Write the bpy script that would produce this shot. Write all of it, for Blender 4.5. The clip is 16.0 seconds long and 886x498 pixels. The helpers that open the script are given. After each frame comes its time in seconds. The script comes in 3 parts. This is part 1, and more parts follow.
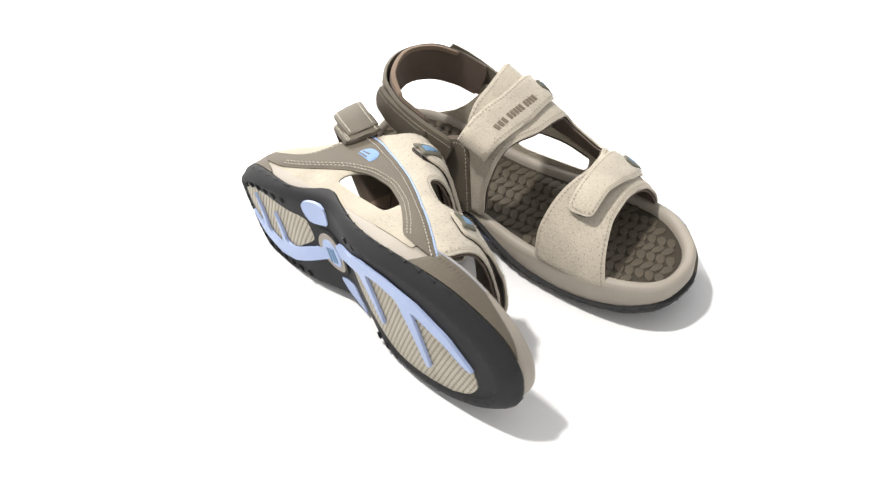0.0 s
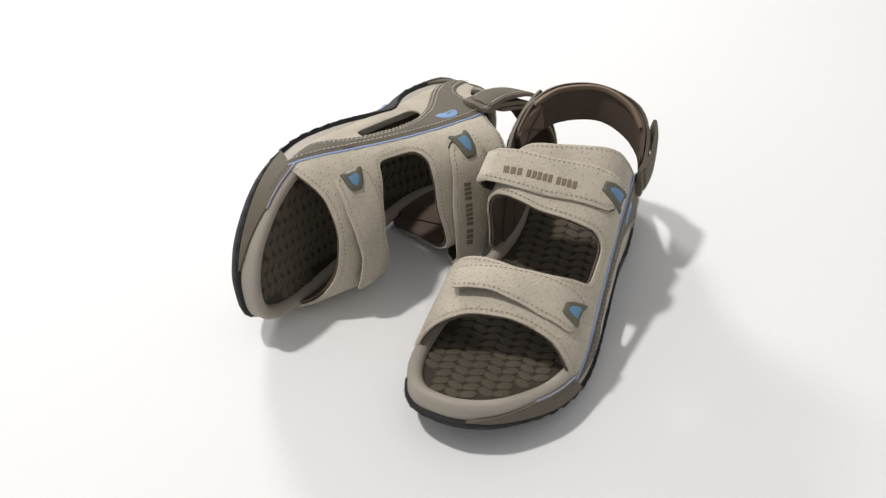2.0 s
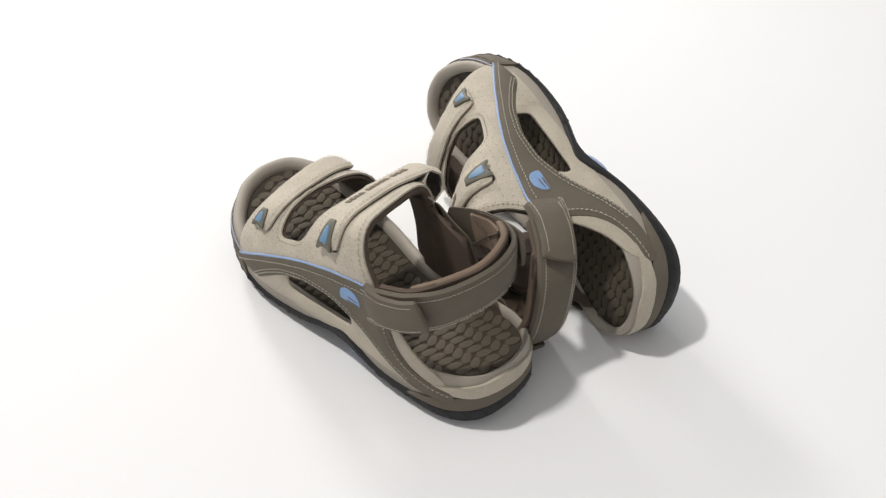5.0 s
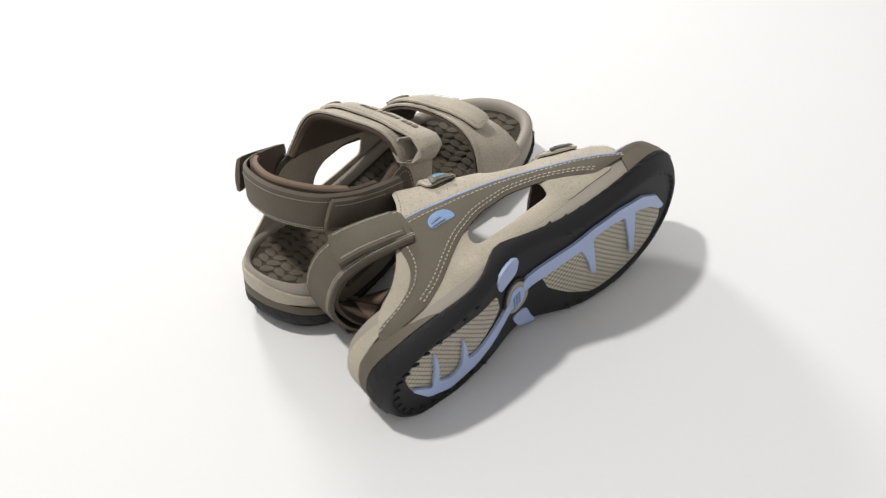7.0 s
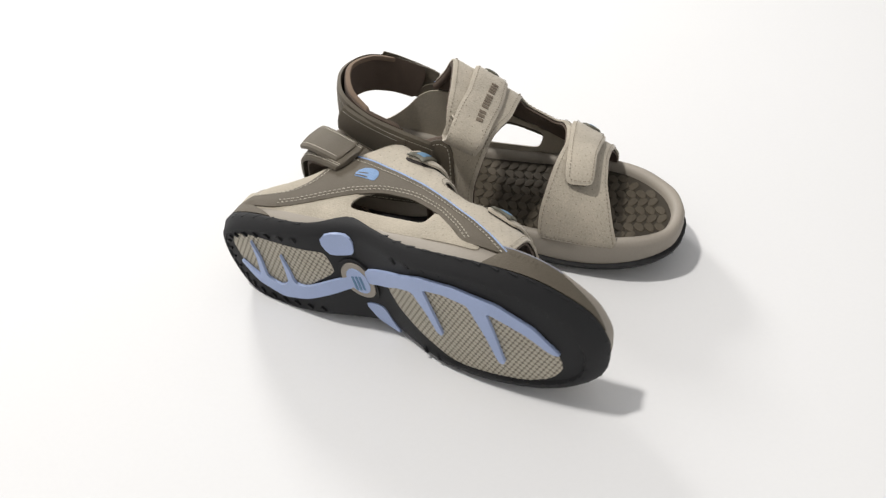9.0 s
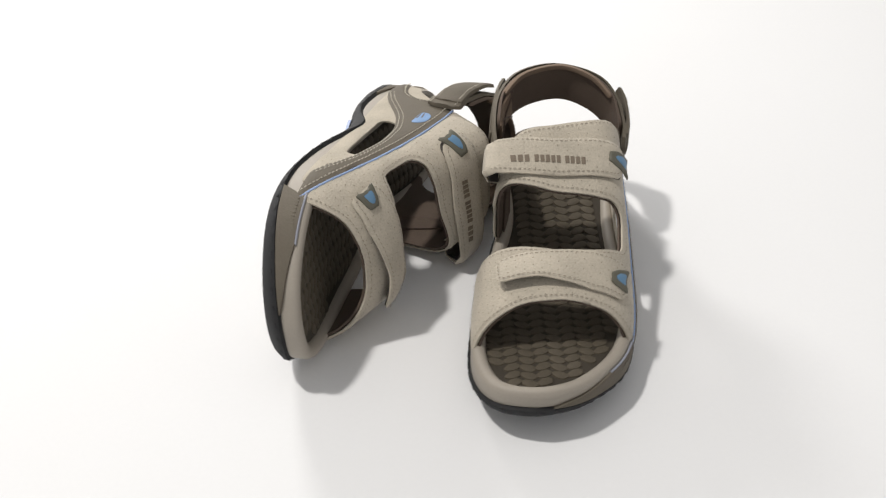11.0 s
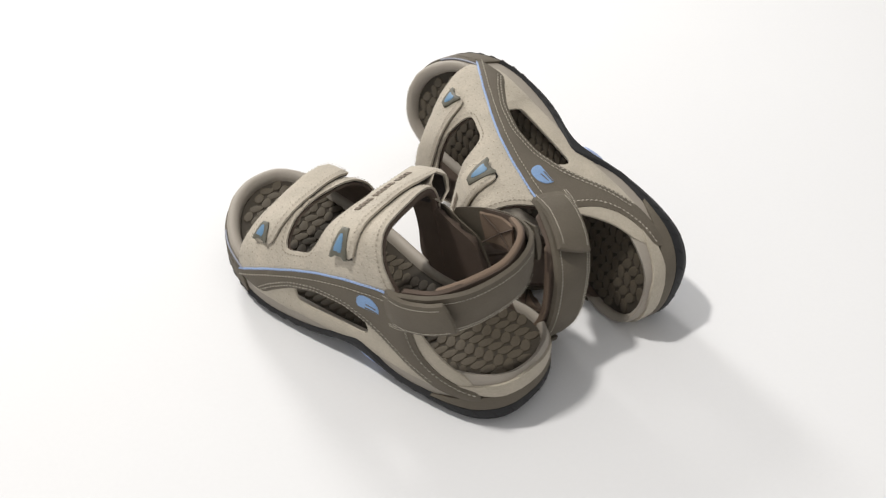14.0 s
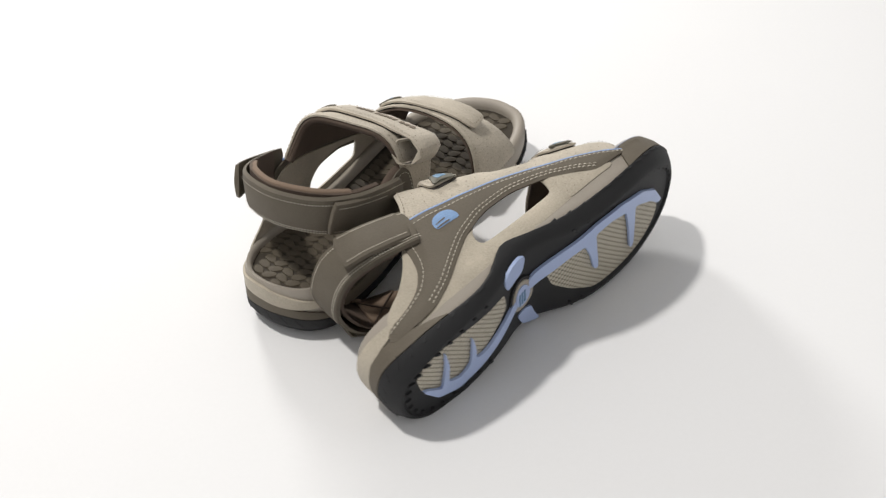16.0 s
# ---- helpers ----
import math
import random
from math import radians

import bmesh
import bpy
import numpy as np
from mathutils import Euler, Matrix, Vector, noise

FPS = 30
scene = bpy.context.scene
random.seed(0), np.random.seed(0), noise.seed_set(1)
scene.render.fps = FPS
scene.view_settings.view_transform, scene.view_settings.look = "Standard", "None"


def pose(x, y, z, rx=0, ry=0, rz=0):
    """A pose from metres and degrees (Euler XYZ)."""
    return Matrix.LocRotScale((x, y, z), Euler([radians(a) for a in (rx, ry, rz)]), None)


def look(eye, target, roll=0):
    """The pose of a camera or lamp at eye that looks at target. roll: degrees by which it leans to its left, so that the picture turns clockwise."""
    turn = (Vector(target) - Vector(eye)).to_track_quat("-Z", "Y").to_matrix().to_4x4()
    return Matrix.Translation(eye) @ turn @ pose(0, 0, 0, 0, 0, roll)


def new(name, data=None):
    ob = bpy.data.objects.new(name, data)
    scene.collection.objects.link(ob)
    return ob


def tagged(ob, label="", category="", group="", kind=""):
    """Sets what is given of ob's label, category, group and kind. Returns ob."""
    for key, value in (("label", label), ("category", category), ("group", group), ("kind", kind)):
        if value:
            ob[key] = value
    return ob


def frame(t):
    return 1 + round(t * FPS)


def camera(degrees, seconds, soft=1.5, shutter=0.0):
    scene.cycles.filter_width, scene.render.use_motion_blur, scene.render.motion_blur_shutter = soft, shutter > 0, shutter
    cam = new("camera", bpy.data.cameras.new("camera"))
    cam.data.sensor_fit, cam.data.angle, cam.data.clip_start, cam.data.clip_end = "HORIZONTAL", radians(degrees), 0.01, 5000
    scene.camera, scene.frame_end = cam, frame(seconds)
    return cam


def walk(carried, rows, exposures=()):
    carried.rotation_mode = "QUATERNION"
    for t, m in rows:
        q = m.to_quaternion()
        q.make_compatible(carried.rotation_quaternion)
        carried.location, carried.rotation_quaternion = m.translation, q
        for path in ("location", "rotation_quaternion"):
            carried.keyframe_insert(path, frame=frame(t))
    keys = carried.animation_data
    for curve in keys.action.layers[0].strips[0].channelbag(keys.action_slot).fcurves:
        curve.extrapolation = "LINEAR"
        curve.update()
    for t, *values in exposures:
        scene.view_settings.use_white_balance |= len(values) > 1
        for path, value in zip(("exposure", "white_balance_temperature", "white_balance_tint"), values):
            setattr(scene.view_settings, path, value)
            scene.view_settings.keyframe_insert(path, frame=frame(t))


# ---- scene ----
from mathutils.geometry import delaunay_2d_cdt

# ---- camera: it stands still on its stand ----
cam = camera(46.0, 16.0, soft=1.25, shutter=0.35)
PITCH, YAW, ROLL = radians(41.14), radians(0.903), -1.03
EYE = Vector((0.0, -0.6, 0.542))
AHEAD = Vector((-math.sin(YAW) * math.cos(PITCH), math.cos(YAW) * math.cos(PITCH), -math.sin(PITCH)))
VIEW = look(EYE, EYE + AHEAD, ROLL)
walk(cam, [(0.0, VIEW), (16.0, VIEW)],
     exposures=[(0.0, 0.75), (0.2, 0.44), (0.4, 0.12), (0.6, 0.0), (16.0, 0.0)])

# ---- world and lamps of the photo studio ----
world = bpy.data.worlds.new("studio_light")
scene.world = world
world.use_nodes = True
world.node_tree.nodes["Background"].inputs[0].default_value = (1.0, 0.99, 0.98, 1)
world.node_tree.nodes["Background"].inputs[1].default_value = 0.445


def area_lamp(name, eye, target, size, power, colour):
    data = bpy.data.lights.new(name, "AREA")
    data.shape, data.size, data.energy, data.color = "DISK", size, power, colour
    ob = new(name, data)
    ob.matrix_basis = look(eye, target)
    return ob


area_lamp("key_lamp", (-1.30, 0.05, 3.20), (0.0, 0.0, 0.03), 0.23, 69.5, (1.0, 0.97, 0.93))
area_lamp("back_lamp", (-0.66, 1.34, 0.72), (0.0, 0.0, 0.05), 0.36, 14.5, (1.0, 0.98, 0.95))


# ---- materials ----
def material(name, colour, rough=0.7, spread=0.12, grain=900.0, bump=0.25, metal=0.0, big=40.0, kind="noise", sheen=0.0):
    """A surface with colour change at two scales and a fine relief."""
    m = bpy.data.materials.new(name)
    m.use_nodes = True
    nt = m.node_tree
    b = nt.nodes["Principled BSDF"]
    b.inputs["Roughness"].default_value, b.inputs["Metallic"].default_value = rough, metal
    if sheen:
        b.inputs["Sheen Weight"].default_value = sheen
    tc = nt.nodes.new("ShaderNodeTexCoord")
    fine = nt.nodes.new("ShaderNodeTexNoise")
    fine.inputs["Scale"].default_value, fine.inputs["Detail"].default_value = grain, 3.0
    wide = nt.nodes.new("ShaderNodeTexNoise")
    wide.inputs["Scale"].default_value, wide.inputs["Detail"].default_value = big, 4.0
    for n in (fine, wide):
        nt.links.new(tc.outputs["Object"], n.inputs["Vector"])
    add = nt.nodes.new("ShaderNodeMath")
    add.operation = "ADD"
    nt.links.new(fine.outputs["Fac"], add.inputs[0])
    nt.links.new(wide.outputs["Fac"], add.inputs[1])
    half = nt.nodes.new("ShaderNodeMapRange")
    half.inputs["From Min"].default_value, half.inputs["From Max"].default_value = 0.6, 1.4
    nt.links.new(add.outputs[0], half.inputs["Value"])
    mix = nt.nodes.new("ShaderNodeMix")
    mix.data_type = "RGBA"
    mix.inputs["A"].default_value = (*[c * (1 - spread) for c in colour], 1)
    mix.inputs["B"].default_value = (*[min(1, c * (1 + spread)) for c in colour], 1)
    nt.links.new(half.outputs[0], mix.inputs["Factor"])
    nt.links.new(mix.outputs["Result"], b.inputs["Base Color"])
    bp = nt.nodes.new("ShaderNodeBump")
    bp.inputs["Strength"].default_value, bp.inputs["Distance"].default_value = bump, 0.0008
    if kind == "mesh":
        v = nt.nodes.new("ShaderNodeTexVoronoi")
        v.voronoi_dimensions = "2D"
        v.inputs["Scale"].default_value, v.inputs["Randomness"].default_value = 320.0, 0.0
        turn = nt.nodes.new("ShaderNodeMapping")
        turn.inputs["Rotation"].default_value = (0, 0, radians(45))
        turn.inputs["Scale"].default_value = (1.0, 0.8, 1.0)
        nt.links.new(tc.outputs["Object"], turn.inputs["Vector"])
        nt.links.new(turn.outputs["Vector"], v.inputs["Vector"])
        nt.links.new(v.outputs["Distance"], bp.inputs["Height"])
        gap = nt.nodes.new("ShaderNodeMapRange")
        gap.inputs["From Min"].default_value, gap.inputs["From Max"].default_value = 0.38, 0.52
        nt.links.new(v.outputs["Distance"], gap.inputs["Value"])
        dark = nt.nodes.new("ShaderNodeMix")
        dark.data_type = "RGBA"
        dark.inputs["B"].default_value = (0.17, 0.15, 0.115, 1)
        nt.links.new(gap.outputs[0], dark.inputs["Factor"])
        nt.links.new(mix.outputs["Result"], dark.inputs["A"])
        nt.links.new(dark.outputs["Result"], b.inputs["Base Color"])
        bp.invert = True
    else:
        nt.links.new(fine.outputs["Fac"], bp.inputs["Height"])
    nt.links.new(bp.outputs[0], b.inputs["Normal"])
    return m


WHITE = material("white_paper", (0.80, 0.80, 0.805), 0.9, 0.01, 300, 0.05, big=3.0)
NUBUCK = material("beige_nubuck", (0.455, 0.405, 0.328), 0.85, 0.20, 750, 0.7, sheen=0.15)
SUEDE_PALE = material("pale_suede", (0.43, 0.382, 0.305), 0.9, 0.18, 800, 0.65, sheen=0.15)
TAUPE = material("taupe_leather", (0.112, 0.094, 0.069), 0.75, 0.14, 900, 0.4)
MIDSOLE = material("grey_taupe_foam", (0.32, 0.285, 0.24), 0.6, 0.06, 700, 0.12)
FOOTBED = material("dark_taupe_footbed", (0.040, 0.032, 0.022), 0.9, 0.12, 800, 0.2)
LUG = material("footbed_lug_foam", (0.077, 0.062, 0.042), 0.8, 0.2, 800, 0.2)
RUBBER = material("black_rubber", (0.008, 0.008, 0.0092), 0.75, 0.2, 900, 0.2)
TRIM = material("grey_blue_edge", (0.27, 0.28, 0.33), 0.5, 0.05, 800, 0.1)
BLUE = material("light_blue_trim", (0.29, 0.40, 0.64), 0.6, 0.05, 800, 0.1)
BLUE_THREAD = material("blue_embroidery", (0.22, 0.35, 0.58), 0.75, 0.22, 1600, 0.8)
BLUE_DEEP = material("blue_mark", (0.11, 0.22, 0.35), 0.5, 0.05, 800, 0.1)
BLUE_SOLE = material("pale_blue_rubber", (0.36, 0.44, 0.66), 0.5, 0.06, 800, 0.15)
POD = material("beige_tread_rubber", (0.47, 0.43, 0.345), 0.65, 0.10, 900, 1.0, kind="mesh")
LINING = material("brown_lining_textile", (0.105, 0.076, 0.058), 0.9, 0.2, 1500, 0.5)
TAN = material("tan_lining", (0.19, 0.135, 0.096), 0.9, 0.10, 1200, 0.3)
OLIVE = material("olive_badge", (0.105, 0.10, 0.075), 0.6, 0.1, 900, 0.2)
THREAD = material("pale_thread", (0.50, 0.46, 0.38), 0.8, 0.08, 1500, 0.2)
THREAD_DARK = material("taupe_thread", (0.27, 0.235, 0.185), 0.8, 0.08, 1500, 0.2)
HOLE = material("dark_perforation", (0.27, 0.235, 0.185), 0.9, 0.1, 900, 0.1)
PRINT = material("brown_print", (0.17, 0.135, 0.10), 0.8, 0.1, 900, 0.2)
HOOK = material("dark_hook_tape", (0.045, 0.038, 0.034), 0.9, 0.2, 1800, 0.6)

# ---- the white sweep under and behind the sandals ----


def mesh_object(name, verts, faces, mat, parent=None, label="", smooth=40):
    me = bpy.data.meshes.new(name)
    me.from_pydata([tuple(v) for v in verts], [], faces)
    me.validate()
    bm = bmesh.new()
    bm.from_mesh(me)
    bmesh.ops.recalc_face_normals(bm, faces=bm.faces)
    bm.to_mesh(me)
    bm.free()
    me.materials.append(mat)
    if smooth:
        me.polygons.foreach_set("use_smooth", [True] * len(me.polygons))
        me.set_sharp_from_angle(angle=radians(smooth))
    ob = new(name, me)
    ob.parent = parent
    if label:
        tagged(ob, label)
    return ob


def sweep():
    """A white paper sheet that lies flat and curves up behind."""
    prof = [(-3.0, 0.0)] + [(-1.5 + 0.5 * k, 0.0) for k in range(8)]
    prof += [(2.0 + 0.9 * math.sin(a), 0.9 - 0.9 * math.cos(a)) for a in [radians(7.5 * k) for k in range(1, 13)]] + [(2.9, 2.6)]
    verts, faces = [], []
    for side in (0.0, -0.004):
        for y, z in prof:
            for x in (-2.5, -1.2, 0.0, 1.2, 2.5):
                verts.append((x, y - side * (z > 0.5), z + side))
    n, m = len(prof), 5
    for s in (0, 1):
        for i in range(n - 1):
            for j in range(m - 1):
                a = s * n * m + i * m + j
                faces.append((a, a + 1, a + m + 1, a + m))
    return tagged(mesh_object("ground", verts, faces, WHITE, smooth=60), "white seamless paper sheet lying flat under the sandals", "backdrop", kind="structure")


sweep()


# ---- the shape of the sandal: x from heel to toe, y to its outer side, z up ----
def table(x, xs, ys):
    """A smooth curve through a few places."""
    if x <= xs[0]:
        return ys[0]
    if x >= xs[-1]:
        return ys[-1]
    i = max(k for k in range(len(xs) - 1) if xs[k] <= x)
    def slope(k):
        if k <= 0 or k >= len(xs) - 1:
            return 0.0
        return (ys[k + 1] - ys[k - 1]) / (xs[k + 1] - xs[k - 1])
    h = xs[i + 1] - xs[i]
    t = (x - xs[i]) / h
    return ((2 * t**3 - 3 * t**2 + 1) * ys[i] + (t**3 - 2 * t**2 + t) * h * slope(i)
            + (-2 * t**3 + 3 * t**2) * ys[i + 1] + (t**3 - t**2) * h * slope(i + 1))


OUTER = ([0, .004, .015, .035, .07, .10, .13, .17, .21, .235, .26, .28, .291, .297], [.014, .034, .047, .055, .057, .056, .0552, .0552, .0542, .0492, .0375, .0180, .001, -.021])
INNER = ([0, .004, .015, .035, .07, .10, .13, .17, .21, .235, .26, .28, .291, .297], [.014, -.006, -.019, -.027, -.030, -.032, -.040, -.053, -.0600, -.0625, -.0618, -.0550, -.0440, -.021])


def outer(x):
    return table(x, *OUTER)


def inner(x):
    return table(x, *INNER)


def sole_outline(count=120):
    """Places round the sole, evenly spread: from the heel along the outer side to the toe and back."""
    xs = [0.297 * (1 - math.cos(math.pi * k / 90)) / 2 for k in range(91)]
    loop = [Vector((x, outer(x))) for x in xs] + [Vector((x, inner(x))) for x in xs[-2:0:-1]]
    run = [0.0]
    for k in range(len(loop)):
        run.append(run[-1] + (loop[(k + 1) % len(loop)] - loop[k]).length)
    pts = []
    for c in range(count):
        d = run[-1] * c / count
        i = max(k for k in range(len(loop)) if run[k] <= d)
        f = (d - run[i]) / max(1e-9, run[i + 1] - run[i])
        pts.append(loop[i].lerp(loop[(i + 1) % len(loop)], f))
    for _ in range(2):
        pts = [(pts[k - 1] + pts[k] * 2 + pts[(k + 1) % count]) / 4 for k in range(count)]
    return pts


RING = sole_outline()


def inset(pts, d):
    n, out = len(pts), []
    for k in range(n):
        t = (pts[(k + 1) % n] - pts[k - 1]).normalized()
        out.append(pts[k] + Vector((t.y, -t.x)) * d)
    for _ in range(3 if d > 0.006 else 0):
        out = [(out[k - 1] + out[k] * 2 + out[(k + 1) % n]) / 4 for k in range(n)]
    return out


def slim(x):
    """The lip is narrower round the heel."""
    t = min(1.0, max(0.0, (x - 0.045) / 0.07))
    return 0.58 + 0.42 * t * t * (3 - 2 * t)


def lip_inset(d):
    """An inner outline of the lip, at d from the edge where it is widest."""
    full = inset(RING, d)
    return [p.lerp(q, slim(p.x)) for p, q in zip(RING, full)]


def z_under(x, y=0.0):
    arch = 0.011 * math.exp(-((x - 0.128) / 0.030) ** 2)
    toe = 0.0175 * max(0.0, (x - 0.20) / 0.097) ** 1.7
    heel = 0.006 * max(0.0, (0.03 - x) / 0.03) ** 1.6
    return arch + toe + heel


def z_rim(x):
    return table(x, [0, .02, .05, .09, .13, .18, .22, .25, .28, .297], [.044, .043, .039, .033, .0285, .028, .0305, .0345, .0385, .0410])


def z_wall(x):
    """The top of the outsole's wall."""
    return z_under(x) + table(x, [.16, .21, .297], [.0095, .0080, .0080]) + 0.006 * max(0.0, (0.08 - x) / 0.08) + 0.0035 * max(0.0, (x - 0.23) / 0.067) + 0.006 * math.exp(-((x - 0.118) / 0.014) ** 2)


def loft(rings, close_top=True, close_bottom=True):
    verts, faces = [], []
    n = len(rings[0])
    for r in rings:
        verts += r
    for i in range(len(rings) - 1):
        for k in range(n):
            a, b = i * n + k, i * n + (k + 1) % n
            faces.append((a, b, b + n, a + n))
    for first in ([0] if close_bottom else []) + ([(len(rings) - 1) * n] if close_top else []):
        for k in range(n // 2):
            quad = (first + k, first + k + 1, first + (n - k - 1) % n, first + (n - k) % n)
            faces.append(tuple(dict.fromkeys(quad)))
    return verts, faces


# the form over which the uppers lie
BASE_Z = 0.018


def form_top(x):
    return table(x, [0, .06, .10, .12, .135, .155, .175, .19, .215, .24, .265], [.112, .115, .1195, .1110, .1035, .0935, .0855, .0795, .0700, .0595, .05])


def form_power(x):
    return table(x, [0, .14, .20, .265], [5.0, 4.6, 2.8, 2.4])


def form_raw(x, a):
    """a from 0 (outer foot of the form) over the top to pi."""
    yo, yi = outer(x) - 0.0025, inner(x) + 0.0025
    c, w, p = (yo + yi) / 2, (yo - yi) / 2, form_power(x)
    ca, sa = math.cos(a), max(0.0, math.sin(a))
    y = c + w * math.copysign(abs(ca) ** (2 / p), ca)
    z = BASE_Z + (form_top(x) - BASE_Z) * sa ** (2 / p)
    return y, z


def form_lookup(x):
    pts = [form_raw(x, math.pi * k / 160) for k in range(161)]
    run = [0.0]
    for k in range(160):
        run.append(run[-1] + math.hypot(pts[k + 1][0] - pts[k][0], pts[k + 1][1] - pts[k][1]))
    return pts, [r / run[-1] for r in run]


LOOK = {}


def form(x, q):
    """The place on the form at x and at q of the way over it."""
    key = round(x * 2000)
    if key not in LOOK:
        LOOK[key] = form_lookup(key / 2000)
    pts, run = LOOK[key]
    q = min(1.0, max(0.0, q))
    i = min(159, max(0, int(np.searchsorted(run, q)) - 1))
    f = (q - run[i]) / max(1e-9, run[i + 1] - run[i])
    return Vector((x, pts[i][0] + (pts[i + 1][0] - pts[i][0]) * f, pts[i][1] + (pts[i + 1][1] - pts[i][1]) * f))


def form_normal(x, q):
    e = 0.01
    du = form(x, min(1, q + e)) - form(x, max(0, q - e))
    dx = form(x + 0.002, q) - form(x - 0.002, q)
    n = du.cross(dx)
    n.normalize()
    mid = form(x, q)
    if n.dot(Vector((0, mid.y - (outer(x) + inner(x)) / 2, mid.z - 0.035))) < 0:
        n = -n
    return n


def at(x, side, v):
    """(x, q) from a height on the outer (o) or inner (i) wall, or from y on the top (t)."""
    key = round(x * 2000)
    if key not in LOOK:
        LOOK[key] = form_lookup(key / 2000)
    pts, run = LOOK[key]
    if side == "q":
        return Vector((x, v))
    if side == "t":
        k = min(range(20, 141), key=lambda j: abs(pts[j][0] - v))
        for j in range(20, 140):
            if (pts[j][0] - v) * (pts[j + 1][0] - v) <= 0 and pts[j][0] != pts[j + 1][0]:
                f = (v - pts[j][0]) / (pts[j + 1][0] - pts[j][0])
                return Vector((x, run[j] + f * (run[j + 1] - run[j])))
        return Vector((x, run[k]))
    span = range(0, 80) if side == "o" else range(80, 160)
    for j in span:
        if (pts[j][1] - v) * (pts[j + 1][1] - v) <= 0 and pts[j][1] != pts[j + 1][1]:
            f = (v - pts[j][1]) / (pts[j + 1][1] - pts[j][1])
            return Vector((x, run[j] + f * (run[j + 1] - run[j])))
    return Vector((x, 0.0 if side == "o" else 1.0)) if v < 0.05 else Vector((x, 0.5))


QS = 0.20  # metres round the form, for even spacing


def trace(specs):
    return [at(*s) for s in specs]


def smooth_line(pts, closed, step=0.004, rounds=2, keep=()):
    """Evenly placed points along a line whose corners are rounded."""
    pts = [Vector((p.x, p.y * QS)) for p in pts]
    n = len(pts)
    out = []
    for k in range(n if closed else n - 1):
        a, b = pts[k], pts[(k + 1) % n]
        m = max(1, int((b - a).length / step))
        out += [a.lerp(b, j / m) for j in range(m)]
    if not closed:
        out.append(pts[-1])
    c = len(out)
    for _ in range(rounds):
        if closed:
            out = [(out[k - 1] + out[k] * 2 + out[(k + 1) % c]) / 4 for k in range(c)]
        else:
            out = [out[0]] + [(out[k - 1] + out[k] * 2 + out[k + 1]) / 4 for k in range(1, c - 1)] + [out[-1]]
    return out


def inside(p, poly):
    hit, n = False, len(poly)
    for k in range(n):
        a, b = poly[k], poly[k - 1]
        if (a.y > p.y) != (b.y > p.y) and p.x < (b.x - a.x) * (p.y - a.y) / (b.y - a.y) + a.x:
            hit = not hit
    return hit


def edge_gap(p, polys):
    best = 1.0
    for poly in polys:
        for q in poly:
            d = (q - p).length
            best = d if d < best else best
    return best


def sheet(name, side, outline, mat, parent, lift=0.0, thick=0.003, holes=(), label="", rounds=2, step=0.004, soft=0.55, bulge=None):
    """A leather sheet of some thickness that lies on the form within an outline."""
    polys = [smooth_line(outline, True, step, rounds)] + [smooth_line(h, True, step, rounds) for h in holes]
    pts, edges = [], []
    for poly in polys:
        s = len(pts)
        pts += poly
        edges += [(s + k, s + (k + 1) % len(poly)) for k in range(len(poly))]
    rim = len(pts)
    lo = Vector((min(p.x for p in polys[0]), min(p.y for p in polys[0])))
    hi = Vector((max(p.x for p in polys[0]), max(p.y for p in polys[0])))
    y, row = lo.y, 0
    while y < hi.y:
        x = lo.x + (row % 2) * step / 2
        while x < hi.x:
            p = Vector((x, y))
            if inside(p, polys[0]) and not any(inside(p, h) for h in polys[1:]) and edge_gap(p, polys) > step * 0.55:
                pts.append(p)
            x += step
        y += step * 0.87
        row += 1
    vs, _, fs, ov, _, _ = delaunay_2d_cdt(pts, edges, [], 0, 1e-6)
    keep = []
    for f in fs:
        c = (vs[f[0]] + vs[f[1]] + vs[f[2]]) / 3
        if inside(c, polys[0]) and not any(inside(c, h) for h in polys[1:]):
            keep.append(tuple(f))
    isrim = [any(o < rim for o in ov[k]) for k in range(len(vs))]
    n, verts = len(vs), []
    for level in (0, 1):
        for k, v in enumerate(vs):
            base, nor = form(v.x, v.y / QS), form_normal(v.x, v.y / QS)
            d = lift + (thick * (soft if isrim[k] else 1.0) if level else 0.0)
            p = base + nor * d
            if bulge:
                p = p + bulge(v.x, v.y / QS, nor)
            verts.append((p.x, p.y * side, p.z))
    faces = [f for f in keep] + [tuple(i + n for i in f) for f in keep]
    count = {}
    for f in keep:
        for k in range(3):
            e = (f[k], f[(k + 1) % 3])
            count.setdefault(tuple(sorted(e)), []).append(e)
    faces += [(e[0][0], e[0][1], e[0][1] + n, e[0][0] + n) for e in count.values() if len(e) == 1]
    return mesh_object(name, verts, faces, mat, parent, label, smooth=50)


def tube(name, side, places, radius, mat, parent, label="", sides=7):
    """A round cord through places."""
    verts, faces = [], []
    n = len(places)
    for k, p in enumerate(places):
        t = (places[min(n - 1, k + 1)] - places[max(0, k - 1)]).normalized()
        u = t.cross(Vector((0.3, 0.2, 1))).normalized()
        w = t.cross(u)
        for j in range(sides):
            a = 2 * math.pi * j / sides
            v = p + (u * math.cos(a) + w * math.sin(a)) * radius
            verts.append((v.x, v.y * side, v.z))
    for k in range(n - 1):
        for j in range(sides):
            a, b = k * sides + j, k * sides + (j + 1) % sides
            faces.append((a, b, b + sides, a + sides))
    faces += [tuple(range(sides)), tuple(range((n - 1) * sides, n * sides))]
    return mesh_object(name, verts, faces, mat, parent, label, smooth=60)


